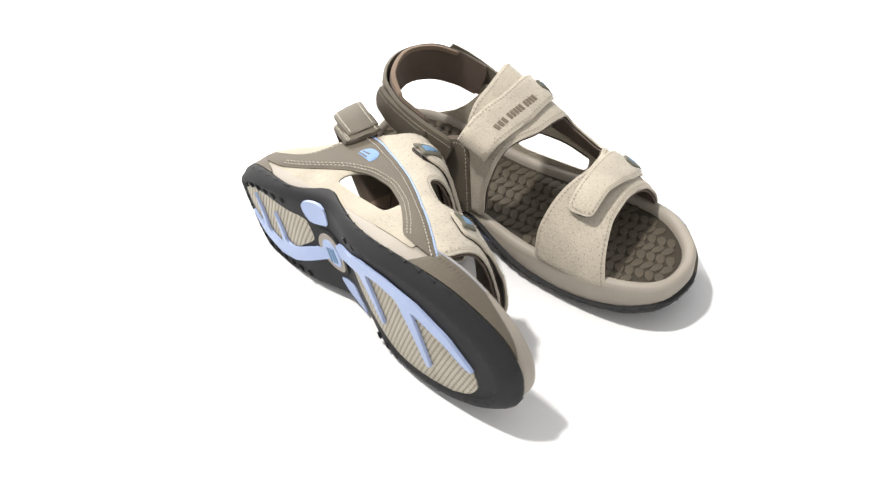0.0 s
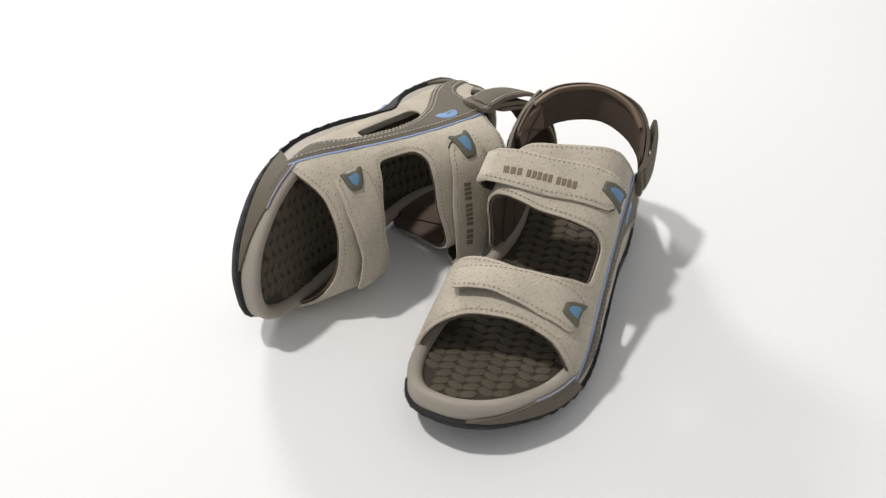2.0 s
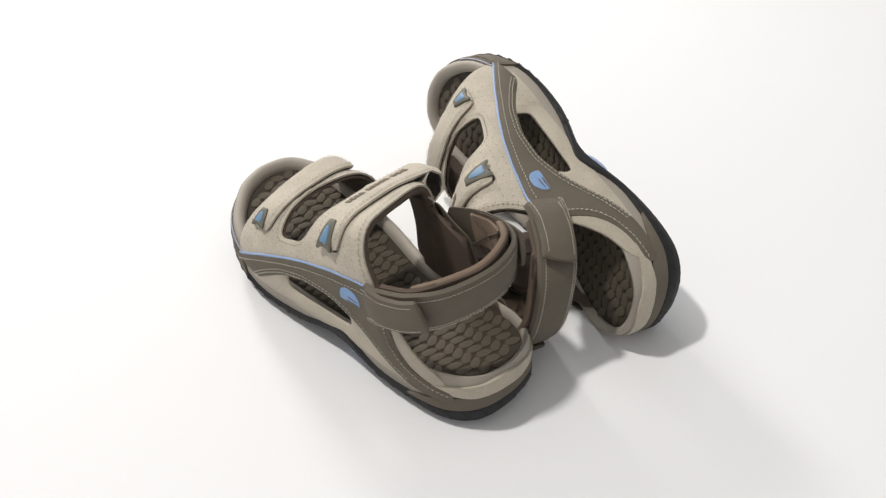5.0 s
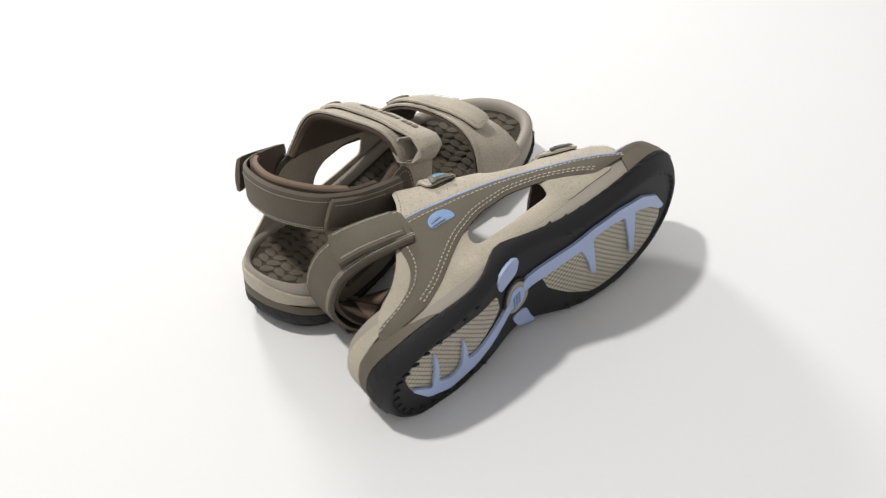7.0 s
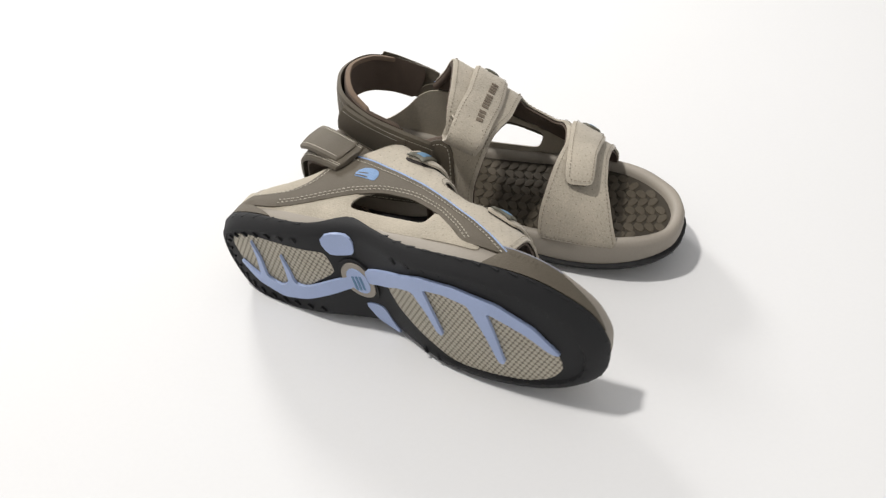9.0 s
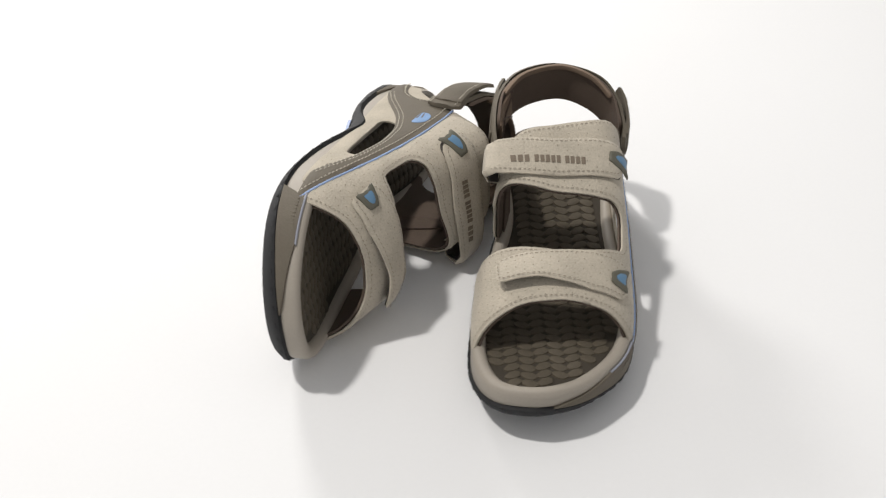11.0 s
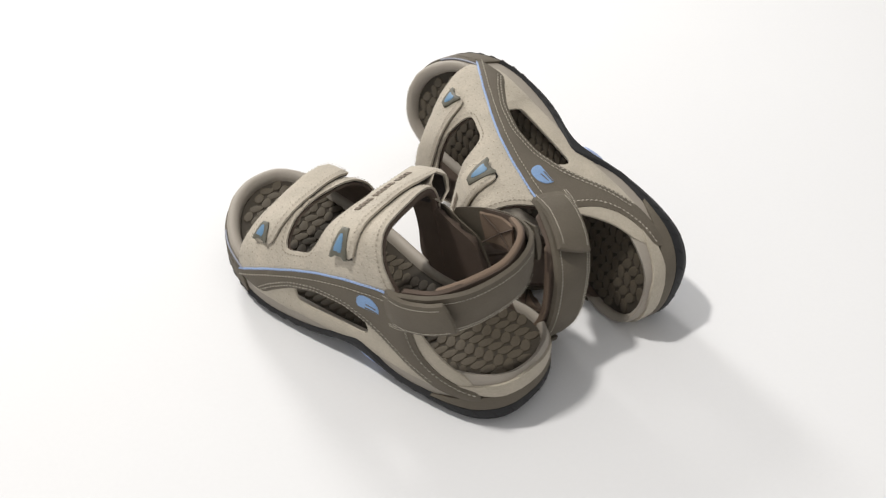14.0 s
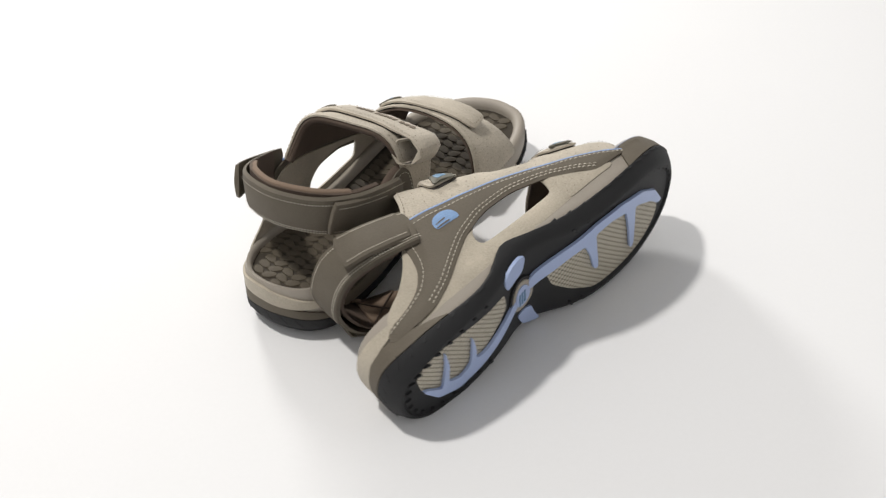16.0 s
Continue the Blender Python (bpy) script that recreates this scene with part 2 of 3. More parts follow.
def on_form(line, lift):
    return [form(p.x, p.y / QS) + form_normal(p.x, p.y / QS) * lift for p in line]


def stitches(name, side, rows, mat, parent, lift, length=0.0021, gap=0.0013, wide=0.00055, bulge=None):
    """Rows of thread, each stitch a small raised bar, in one mesh."""
    verts, faces = [], []
    for line in rows:
        places = on_form(line, lift)
        if bulge:
            places = [p + bulge(l.x, l.y / QS, form_normal(l.x, l.y / QS)) for p, l in zip(places, line)]
        run = [0.0]
        for k in range(len(places) - 1):
            run.append(run[-1] + (places[k + 1] - places[k]).length)
        d = 0.0
        def place(s):
            i = min(len(places) - 2, max(0, int(np.searchsorted(run, s)) - 1))
            return places[i].lerp(places[i + 1], (s - run[i]) / max(1e-9, run[i + 1] - run[i]))
        while d + length < run[-1]:
            a, b = place(d), place(d + length)
            m = (a + b) / 2
            k = min(len(line) - 1, max(0, int(np.searchsorted(run, d)) - 1))
            nor = form_normal(line[k].x, line[k].y / QS)
            t = (b - a).normalized()
            w = t.cross(nor).normalized() * wide / 2
            s = len(verts)
            for p, up in ((a, 0.0), (m, 0.0006), (b, 0.0)):
                for q in (p - w, p + w):
                    q = q + nor * up
                    verts.append((q.x, q.y * side, q.z))
            faces += [(s, s + 1, s + 3, s + 2), (s + 2, s + 3, s + 5, s + 4)]
            d += length + gap
    return tagged(mesh_object(name, verts, faces, mat, parent, smooth=0), kind="stuff")


def shift_line(line, d):
    """A line moved sideways over the form."""
    out, n = [], len(line)
    for k in range(n):
        t = (line[min(n - 1, k + 1)] - line[max(0, k - 1)]).normalized()
        out.append(line[k] + Vector((-t.y, t.x)) * d)
    return out


def perforations(name, side, outline, holes, mat, parent, lift, pitch=0.0066, size=0.0004, margin=0.0040, bulge=None):
    """Small round punched holes on a sheet, in one mesh."""
    polys = [smooth_line(outline, True, 0.004, 2)] + [smooth_line(h, True, 0.004, 2) for h in holes]
    lo = Vector((min(p.x for p in polys[0]), min(p.y for p in polys[0])))
    hi = Vector((max(p.x for p in polys[0]), max(p.y for p in polys[0])))
    verts, faces, y, row = [], [], lo.y, 0
    while y < hi.y:
        x = lo.x + (row % 2) * pitch / 2
        while x < hi.x:
            p = Vector((x, y))
            if inside(p, polys[0]) and not any(inside(p, h) for h in polys[1:]) and edge_gap(p, polys) > margin:
                c, nor = form(p.x, p.y / QS), form_normal(p.x, p.y / QS)
                u = nor.cross(Vector((1, 0, 0))).normalized()
                w = nor.cross(u)
                if bulge:
                    c = c + bulge(p.x, p.y / QS, nor)
                s = len(verts)
                for j in range(6):
                    a = math.pi * j / 3
                    v = c + nor * lift + (u * math.cos(a) + w * math.sin(a) * 1.3) * size
                    verts.append((v.x, v.y * side, v.z))
                faces.append(tuple(range(s, s + 6)))
            x += pitch
        y += pitch * 0.8
        row += 1
    return tagged(mesh_object(name, verts, faces, mat, parent, smooth=0), kind="stuff")


def band(name, side, path, height, thick, mat, parent, label="", tilt=0.0, soft=0.3, trim=(1.0, 1.0)):
    """A flat strap on edge along a path; its height stands upright, its thickness points outward."""
    line = curve(path, 8)
    verts, faces, n = [], [], len(line)
    prof = [(-0.5, 0.0), (-0.46, 0.75), (-0.30, 1.0), (0.0, 1.08), (0.30, 1.0), (0.46, 0.75), (0.5, 0.0), (0.3, -0.05), (0.0, -0.05), (-0.3, -0.05)]
    m = len(prof)
    for k, p in enumerate(line):
        t = (line[min(n - 1, k + 1)] - line[max(0, k - 1)]).normalized()
        up = Vector((0, 0, 1))
        up = (up - t * up.dot(t)).normalized()
        out = t.cross(up).normalized()
        up = (up + out * tilt).normalized()
        f = k / (n - 1)
        end = min(1.0, 0.55 + 14 * f, 0.55 + 14 * (1 - f)) if soft else 1.0
        h = height * (trim[0] + (trim[1] - trim[0]) * f) * end
        for a, b in prof:
            v = p + up * a * h + out * b * thick
            verts.append((v.x, v.y * side, v.z))
    for k in range(n - 1):
        for j in range(m):
            a, b = k * m + j, k * m + (j + 1) % m
            faces.append((a, b, b + m, a + m))
    faces += [tuple(range(m)), tuple(range((n - 1) * m, n * m))]
    return mesh_object(name, verts, faces, mat, parent, label, smooth=45)


def curve(path, per):
    """A smooth line through places."""
    P = [Vector(p) for p in path]
    out = []
    for k in range(len(P) - 1):
        a, b, c, d = P[max(0, k - 1)], P[k], P[k + 1], P[min(len(P) - 1, k + 2)]
        for j in range(per):
            t = j / per
            out.append(0.5 * ((2 * b) + (c - a) * t + (2 * a - 5 * b + 4 * c - d) * t * t + (3 * b - a - 3 * c + d) * t**3))
    return out + [P[-1]]


# outlines of the uppers
PIPE = [(.238, "o", .024), (.225, "o", .032), (.205, "o", .043), (.18, "o", .055), (.155, "o", .066), (.13, "o", .074), (.106, "o", .080), (.086, "o", .083)]
QUARTER = [(.240, "o", .022), (.240, "o", .040), (.236, "t", .030), (.232, "t", .0), (.233, "t", -.028), (.240, "i", .045), (.247, "i", .026),
           (.186, "i", .026), (.186, "i", .05), (.193, "t", -.030), (.199, "t", 0.0), (.198, "t", .022), (.190, "o", .064),
           (.162, "o", .076), (.158, "o", .088), (.160, "t", .036), (.156, "t", .0), (.146, "t", -.03), (.141, "i", .080), (.134, "i", .055), (.133, "i", .03),
           (.096, "i", .03), (.107, "i", .07), (.112, "t", -.035), (.110, "t", 0), (.106, "t", .035), (.096, "o", .098), (.084, "o", .083),
           (.106, "o", .078), (.13, "o", .072), (.155, "o", .064), (.18, "o", .053), (.205, "o", .041), (.225, "o", .030)]
PANEL = PIPE + [(.074, "o", .079), (.072, "o", .062), (.067, "o", .047), (.056, "o", .0365), (.040, "o", .0310), (.022, "o", .0300), (.020, "o", .021), (.040, "o", .019), (.056, "o", .0195),
                (.074, "o", .0260), (.092, "o", .0370), (.109, "o", .0460), (.130, "o", .0520), (.155, "o", .0505), (.180, "o", .0415), (.198, "o", .030), (.209, "o", .021), (.246, "o", .022), (.246, "o", .028)]
UNDERLAY = [(.215, "o", .018), (.215, "o", .034), (.18, "o", .050), (.13, "o", .068), (.086, "o", .078), (.074, "o", .072), (.062, "o", .057), (.048, "o", .0455), (.034, "o", .0405), (.026, "o", .034), (.026, "o", .018)]
CUTOUT = [(.174, "o", .0310), (.175, "o", .0325), (.178, "o", .046), (.176, "o", .0475), (.152, "o", .0545), (.128, "o", .0545), (.113, "o", .047), (.110, "o", .040), (.110, "o", .035), (.113, "o", .0335), (.142, "o", .0318)]
FRONT_PATCH = [(.1785, "o", .018), (.1785, "o", .0195), (.1785, "o", .046), (.1785, "o", .0475), (.180, "o", .0485), (.200, "o", .039), (.220, "o", .026), (.224, "o", .018)]
INNER_PANEL = [(.122, "i", .026), (.120, "i", .060), (.118, "i", .086), (.110, "i", .092), (.100, "i", .086), (.088, "i", .081), (.077, "i", .077), (.073, "i", .066), (.068, "i", .052), (.058, "i", .043), (.042, "i", .038), (.036, "i", .026)]
FORE_STRAP = [(.2265, "o", .052), (.2260, "t", .03), (.2255, "t", 0), (.2255, "t", -.03), (.2255, "i", .058), (.2015, "i", .066), (.2005, "t", -.03), (.2000, "t", 0), (.2000, "t", .028), (.2015, "o", .060)]
UPPER_STRAP = [(.144, "o", .090), (.1465, "t", .035), (.147, "t", 0), (.1435, "t", -.022), (.1410, "q", .72), (.1395, "q", .805), (.1150, "q", .805), (.1155, "q", .72), (.117, "t", -.022), (.121, "t", 0), (.121, "t", .035), (.119, "o", .093)]


def fore_lift(x, q, nor):
    """The strap's free end stands off the foot and gapes towards the toes."""
    t = min(1.2, max(0.0, (q - 0.50) / 0.28))
    u = min(1.0, max(0.0, (q - 0.36) / 0.20))
    return nor * (0.0015 * t ** 1.5) + Vector((-0.45, 0, 0.9)) * (u * 0.0085 * max(0.0, (x - 0.202) / 0.0235))


def instep_lift(x, q, nor):
    """The strap leaves the foot in a straight line and curls under at its free end."""
    start, flat, r = 0.60, 0.021, 0.0055
    if q <= start:
        return Vector((0, 0, 0))
    base, n0 = form(x, start), form_normal(x, start)
    t0 = form(x, start + 0.01) - form(x, start - 0.01)
    t0 = (t0.normalized() + Vector((0, 0, 0.10))).normalized()
    s = (q - start) * 0.275
    phi = max(0.0, s - flat) / r
    run = t0 * (min(s, flat) + r * math.sin(phi)) - n0 * (r - r * math.cos(phi))
    turned = n0 * math.cos(phi) + t0 * math.sin(phi)
    return base + run - form(x, q) + (turned - nor) * 0.005


def badge(side, x, q, spin, parent):
    """A shield-shaped badge with a blue flame mark."""
    shape = [(-.0115, .0085), (-.0085, .0090), (-.0040, .0068), (.0040, .0068), (.0085, .0090), (.0115, .0085), (.0095, .0010), (.0075, -.0060), (.0045, -.0115), (-.0045, -.0115), (-.0075, -.0060), (-.0095, .0010)]
    flame = [(-.0058, .0046), (-.0012, .0030), (.0048, .0052), (.0056, .0012), (.0040, -.0040), (.0010, -.0082), (-.0016, -.0070), (-.0040, -.0020)]
    c, s = math.cos(radians(spin)), math.sin(radians(spin))
    def put(pts):
        return [Vector((x + (c * a - s * b) * .70, q + (s * a + c * b) * .70 / QS)) for a, b in pts]
    ob = sheet("badge", side, put(shape), OLIVE, parent, 0.0062, 0.0016, label="olive rubber badge", rounds=0, step=0.0015)
    sheet("flame_mark", side, put(flame), BLUE_DEEP, ob, 0.0076, 0.0007, rounds=1, step=0.0015)
    return ob


def lug_mesh(turn, side):
    """One leaf-shaped pad of the footbed."""
    verts, faces = [], []
    for r, z in ((1.07, -0.0006), (0.92, 0.0010), (0.60, 0.0013)):
        for j in range(8):
            a = 2 * math.pi * j / 8
            x, y = 0.0037 * r * math.sin(a) * (1 + 0.22 * math.cos(a)), 0.0062 * r * math.cos(a)
            c, s = math.cos(turn), math.sin(turn)
            verts.append((c * x - s * y, (s * x + c * y) * side, z))
    for i in range(2):
        for j in range(8):
            a, b = i * 8 + j, i * 8 + (j + 1) % 8
            faces.append((a, b, b + 8, a + 8))
    faces.append(tuple(range(16, 24)))
    ob = mesh_object("footbed_lug", verts, faces, LUG, smooth=50)
    me = ob.data
    bpy.data.objects.remove(ob)
    return me


def flat_piece(name, side, pts, z, thick, mat, parent, label="", holes=(), step=0.004, rounds=1, rise=z_under):
    """A flat piece let into the sole's underside, seen from below; it follows the sole's curve."""
    poly = [Vector(p) for p in pts]
    n = len(poly)
    out = []
    for k in range(n):
        a, b = poly[k], poly[(k + 1) % n]
        m = max(1, int((b - a).length / step))
        out += [a.lerp(b, j / m) for j in range(m)]
    c = len(out)
    for _ in range(rounds):
        out = [(out[k - 1] + out[k] * 2 + out[(k + 1) % c]) / 4 for k in range(c)]
    rim = len(out)
    allp = list(out)
    y = min(p.y for p in out)
    while y < max(p.y for p in out):
        x = min(p.x for p in out)
        while x < max(p.x for p in out):
            p = Vector((x, y))
            if inside(p, out) and edge_gap(p, [out]) > step * 0.5:
                allp.append(p)
            x += step * 1.5
        y += step * 1.5
    vs, _, fs, ov, _, _ = delaunay_2d_cdt(allp, [(k, (k + 1) % rim) for k in range(rim)], [], 0, 1e-6)
    keep = [tuple(f) for f in fs if inside((vs[f[0]] + vs[f[1]] + vs[f[2]]) / 3, out)]
    m, verts = len(vs), []
    for lev in (0.0, -thick):
        for v in vs:
            verts.append((v.x, v.y * side, rise(v.x) + z + lev))
    faces = keep + [tuple(i + m for i in f) for f in keep]
    count = {}
    for f in keep:
        for k in range(3):
            e = (f[k], f[(k + 1) % 3])
            count.setdefault(tuple(sorted(e)), []).append(e)
    faces += [(e[0][0], e[0][1], e[0][1] + m, e[0][0] + m) for e in count.values() if len(e) == 1]
    return mesh_object(name, verts, faces, mat, parent, label, smooth=35)


def sandal(side, label):
    """side 1: the outer panel lies towards +y; -1: its mirror twin."""
    thing = new("sandal")
    tagged(thing, label, "sandal", "pair of sandals")

    def ring(d, zf):
        line = lip_inset(d) if d > .004 else inset(RING, d)
        return [Vector((p.x, p.y * side, zf(p.x, p.y))) for p in line]

    def edge_depth(x):
        return table(x, [0, .05, .085, .155, .185, .297], [.6, .6, 0, 0, 1, 1])

    # outsole
    v, f = loft([ring(.0120, lambda x, y: z_under(x)), ring(.0100, lambda x, y: z_under(x) - .0022 * edge_depth(x)), ring(.0070, lambda x, y: z_under(x) - .0021 * edge_depth(x)), ring(.0045, lambda x, y: z_under(x) + .0008 - .0010 * edge_depth(x)), ring(.0012, lambda x, y: z_under(x) + .0035), ring(-.0010, lambda x, y: z_under(x) + .0068),
                 ring(-.0010, lambda x, y: z_wall(x) - .002), ring(.0015, lambda x, y: z_wall(x)), ring(.006, lambda x, y: z_wall(x) - .001), ring(.010, lambda x, y: z_under(x) + .004)])
    outsole = mesh_object("outsole", v, f, RUBBER, thing, "black rubber outsole with pale blue and beige inserts", smooth=40)
    # midsole with a rounded lip
    v, f = loft([ring(.002, lambda x, y: z_wall(x) - .001), ring(.0010, lambda x, y: z_wall(x) + .0015), ring(.0014, lambda x, y: max(z_wall(x) + .002, z_rim(x) - .010)),
                 ring(.0012, lambda x, y: z_rim(x) - .005), ring(.0024, lambda x, y: z_rim(x) - .0015), ring(.0050, lambda x, y: z_rim(x)),
                 ring(.0085, lambda x, y: z_rim(x) - .0008), ring(.0108, lambda x, y: z_rim(x) - .004), ring(.0112, lambda x, y: z_rim(x) - .0100)], close_top=False, close_bottom=False)
    mesh_object("midsole", v, f, MIDSOLE, thing, "grey-taupe foam midsole with a rounded lip", smooth=50)
    # footbed
    footbed = flat_piece("footbed", side, lip_inset(.0104), -.0065, .004, FOOTBED, thing, "dark taupe footbed with braided pads", rise=z_rim)

    # outer side: pale underlay, taupe panel, blue cord
    sheet("side_underlay", side, trace(UNDERLAY), SUEDE_PALE, thing, 0.0, 0.0022, [trace(CUTOUT)], "pale suede side wall with an opening")
    panel_line = trace(PANEL)
    panel = sheet("side_panel", side, panel_line, TAUPE, thing, 0.0016, 0.0022, label="taupe leather side panel")
    patch = sheet("front_patch", side, trace(FRONT_PATCH), SUEDE_PALE, thing, 0.0006, 0.0022, label="pale perforated suede patch before the opening")
    perforations("perforation", side, trace(FRONT_PATCH), [], HOLE, patch, 0.00285, margin=0.003)
    pipe_line = smooth_line(trace(PIPE), False, 0.004, 2)
    tube("piping", side, on_form(shift_line(pipe_line, -0.0006), 0.0023), 0.0009, BLUE, thing, "light blue piping")
    low_line = smooth_line(trace([(.057, "o", .0225), (.073, "o", .0285), (.090, "o", .0390), (.107, "o", .0482), (.129, "o", .0545), (.156, "o", .0530), (.181, "o", .0440), (.200, "o", .0325), (.211, "o", .0235)]), False)
    rear_line = smooth_line(trace([(.0765, "o", .077), (.0745, "o", .062), (.0695, "o", .0475), (.058, "o", .0375), (.041, "o", .0322), (.024, "o", .0300)]), False)
    rear_line = shift_line(rear_line, 0.0022 if shift_line(rear_line, 0.0022)[6].x > rear_line[6].x else -0.0022)
    low_up = 0.0024 if shift_line(low_line, 0.0024)[12].y > low_line[12].y else -0.0024
    stitches("stitching", side, [shift_line(pipe_line, 0.0035), low_line, shift_line(low_line, low_up), rear_line],
             THREAD, panel, 0.0040, wide=0.0007)
    # the dome-shaped mark
    lx, lq = at(.1075, "o", .0665)
    mark = [(-.0115, -.0052), (-.0120, .0010), (-.0090, .0058), (-.003, .0070), (.005, .0058), (.0110, .0020), (.0120, -.0052)]
    logo = sheet("emblem", side, [Vector((lx - a * .82, lq + b * .72 / QS)) for a, b in mark], BLUE_THREAD, panel, 0.0036, 0.0008, label="light blue embroidered emblem", rounds=1, step=0.002)
    for k in range(2):
        bar = [(-.002 + .001 * k, -.0030 + .0026 * k), (-.002 + .001 * k, -.0022 + .0026 * k), (.0085 - .0012 * k, -.0026 + .0020 * k), (.0085 - .0012 * k, -.0032 + .0020 * k)]
        sheet("emblem_line", side, [Vector((lx - a, lq + b / QS)) for a, b in bar], TAUPE, logo, 0.0043, 0.0004, rounds=0, step=0.002)

    # quarters of beige nubuck
    q = trace(QUARTER)
    quarter = sheet("upper", side, q, NUBUCK, thing, 0.0, 0.0024, label="beige perforated nubuck upper")
    sheet("upper_lining", side, [Vector((p.x, p.y)) for p in q], LINING, thing, -0.0026, 0.0024, label="dark brown textile lining")
    perforations("perforation", side, q, [], HOLE, quarter, 0.00255)
    qs = smooth_line(q, True, 0.004, 2)
    ins = [shift_line(qs + [qs[0]], 0.0026)]
    test = Vector(ins[0][10])
    if not inside(test, qs):
        ins = [shift_line(qs + [qs[0]], -0.0026)]
    stitches("stitching", side, ins, THREAD_DARK, quarter, 0.0026)

    # closing straps
    fs = trace(FORE_STRAP)
    fore = sheet("fore_strap", side, fs, NUBUCK, thing, 0.0034, 0.0026, label="beige nubuck closing strap over the toes", bulge=fore_lift)
    sheet("hook_tape", side, [Vector((p.x * 0.94 + 0.013, p.y)) for p in fs], HOOK, fore, 0.0022, 0.0010, bulge=fore_lift, label="dark hook tape under the strap")
    us = trace(UPPER_STRAP)
    upper = sheet("instep_strap", side, us, NUBUCK, thing, 0.0036, 0.0028, label="beige nubuck closing strap over the instep", bulge=instep_lift)
    sheet("hook_tape", side, [Vector((p.x * 0.9 + 0.0132, p.y * 0.97)) for p in us], HOOK, upper, 0.0022, 0.0012, bulge=instep_lift, label="dark hook tape under the strap")
    for part, line in ((fore, fs), (upper, us)):
        loop = smooth_line(line, True, 0.004, 2)
        row = shift_line(loop + [loop[0]], 0.0024)
        if not inside(row[10], loop):
            row = shift_line(loop + [loop[0]], -0.0024)
        lifted = fore_lift if part is fore else instep_lift
        stitches("stitching", side, [row], THREAD_DARK, part, 0.0062, bulge=lifted)
        perforations("perforation", side, line, [], HOLE, part, 0.0062 if part is fore else 0.0066, pitch=0.0075, bulge=lifted)
    # small dark bars where a name is printed
    y = -.0255
    for k in range(14):
        if k in (3, 9):
            y += .0022
            continue
        tall = .0048
        mid = .1330 + (y + .034) * 0.085
        sheet("printed_bar", side, trace([(mid + tall / 2, "t", y), (mid + tall / 2, "t", y + .0026), (mid - tall / 2, "t", y + .0026), (mid - tall / 2, "t", y)]),
              PRINT, upper, 0.0066, 0.0005, rounds=0, step=0.002, bulge=instep_lift)
        y += .0037
    badge(side, *at(.2140, "o", .0600), 172, fore)
    badge(side, *at(.1315, "o", .0960), 176, upper)

    # the inner side's rear panel with its padded lining
    inner_line = trace(INNER_PANEL)
    inner_panel = sheet("inner_panel", side, inner_line, TAUPE, thing, 0.0022, 0.0020, label="taupe leather panel behind the inner side")
    sheet("panel_lining", side, inner_line, LINING, inner_panel, -0.0042, 0.0060, label="padded brown textile lining", soft=0.35)
    row = shift_line(smooth_line(inner_line, True, 0.004, 2), 0.0022)
    if not inside(row[8], smooth_line(inner_line, True, 0.004, 2)):
        row = shift_line(smooth_line(inner_line, True, 0.004, 2), -0.0022)
    stitches("stitching", side, [row], THREAD, inner_panel, 0.0043)

    # heel strap
    path = [(.098, .0565, .074), (.075, .0595, .080), (.052, .0560, .088), (.033, .043, .096), (.023, .014, .100), (.030, -.014, .098), (.050, -.030, .092), (.075, -.0355, .084), (.100, -.035, .074)]
    strap = band("heel_strap", side, [(.088, .0580, .0765)] + path[1:], 0.030, 0.0035, TAUPE, thing, "taupe leather heel strap")
    inner_path = [(x + (.0045 if x < .04 else 0.001), y - (.003 if y > .014 else -.003), z + 0.001) for x, y, z in path[1:-1]]
    band("heel_strap_lining", side, inner_path, 0.031, 0.0030, LINING, strap, "soft brown lining of the heel strap")
    band("strap_edge_padding", side, [(x + .002, y * .985, z + .0142) for x, y, z in inner_path[1:-1]], 0.0036, 0.0034, TAN, strap, "tan padded edge of the strap")
    def strap_thread(parent, line, offsets, proud):
        """Rows of thread along an upright strap."""
        verts, faces = [], []
        for off in offsets:
            for k in range(len(line) - 1):
                p, p2 = line[k], line[k + 1]
                t = (p2 - p).normalized()
                up = (Vector((0, 0, 1)) - t * t.z).normalized()
                out = t.cross(up).normalized()
                a, b = p + up * off + out * proud, p.lerp(p2, 0.6) + up * off + out * proud
                s0 = len(verts)
                for q in (a - up * .00035, a + up * .00035, b + up * .00035, b - up * .00035):
                    q = q + out * 0.0002
                    verts.append((q.x, q.y * side, q.z))
                faces.append((s0, s0 + 1, s0 + 2, s0 + 3))
        tagged(mesh_object("stitching", verts, faces, THREAD, parent, smooth=0), kind="stuff")

    # a patch with crossed seams on the lining
    cross = [(.046, -.0225, .106), (.060, -.0295, .1035), (.076, -.0322, .0985)], [(.046, -.0228, .082), (.060, -.0297, .0785), (.076, -.0324, .0735)]
    patch_mid = [tuple((a + b) / 2 for a, b in zip(u, v)) for u, v in zip(*cross)]
    seam_patch = band("lining_patch", side, patch_mid[::-1], 0.024, 0.0016, TAN, strap, "tan textile patch with crossed seams", soft=0)
    for ends in ((cross[0][0], cross[1][2]), (cross[1][0], cross[0][2])):
        mid = patch_mid[1]
        tube("seam", side, [Vector(p) + Vector((0, .0022, 0)) for p in (ends[0], mid, ends[1])], 0.0006, LINING, seam_patch, sides=5)

    tabs = [[(.084, .0605, .0795), (.069, .0635, .083), (.052, .0628, .089), (.039, .0585, .0945)], [(.030, -.024, .0985), (.044, -.0310, .0935), (.060, -.0352, .088), (.080, -.0378, .081)]]
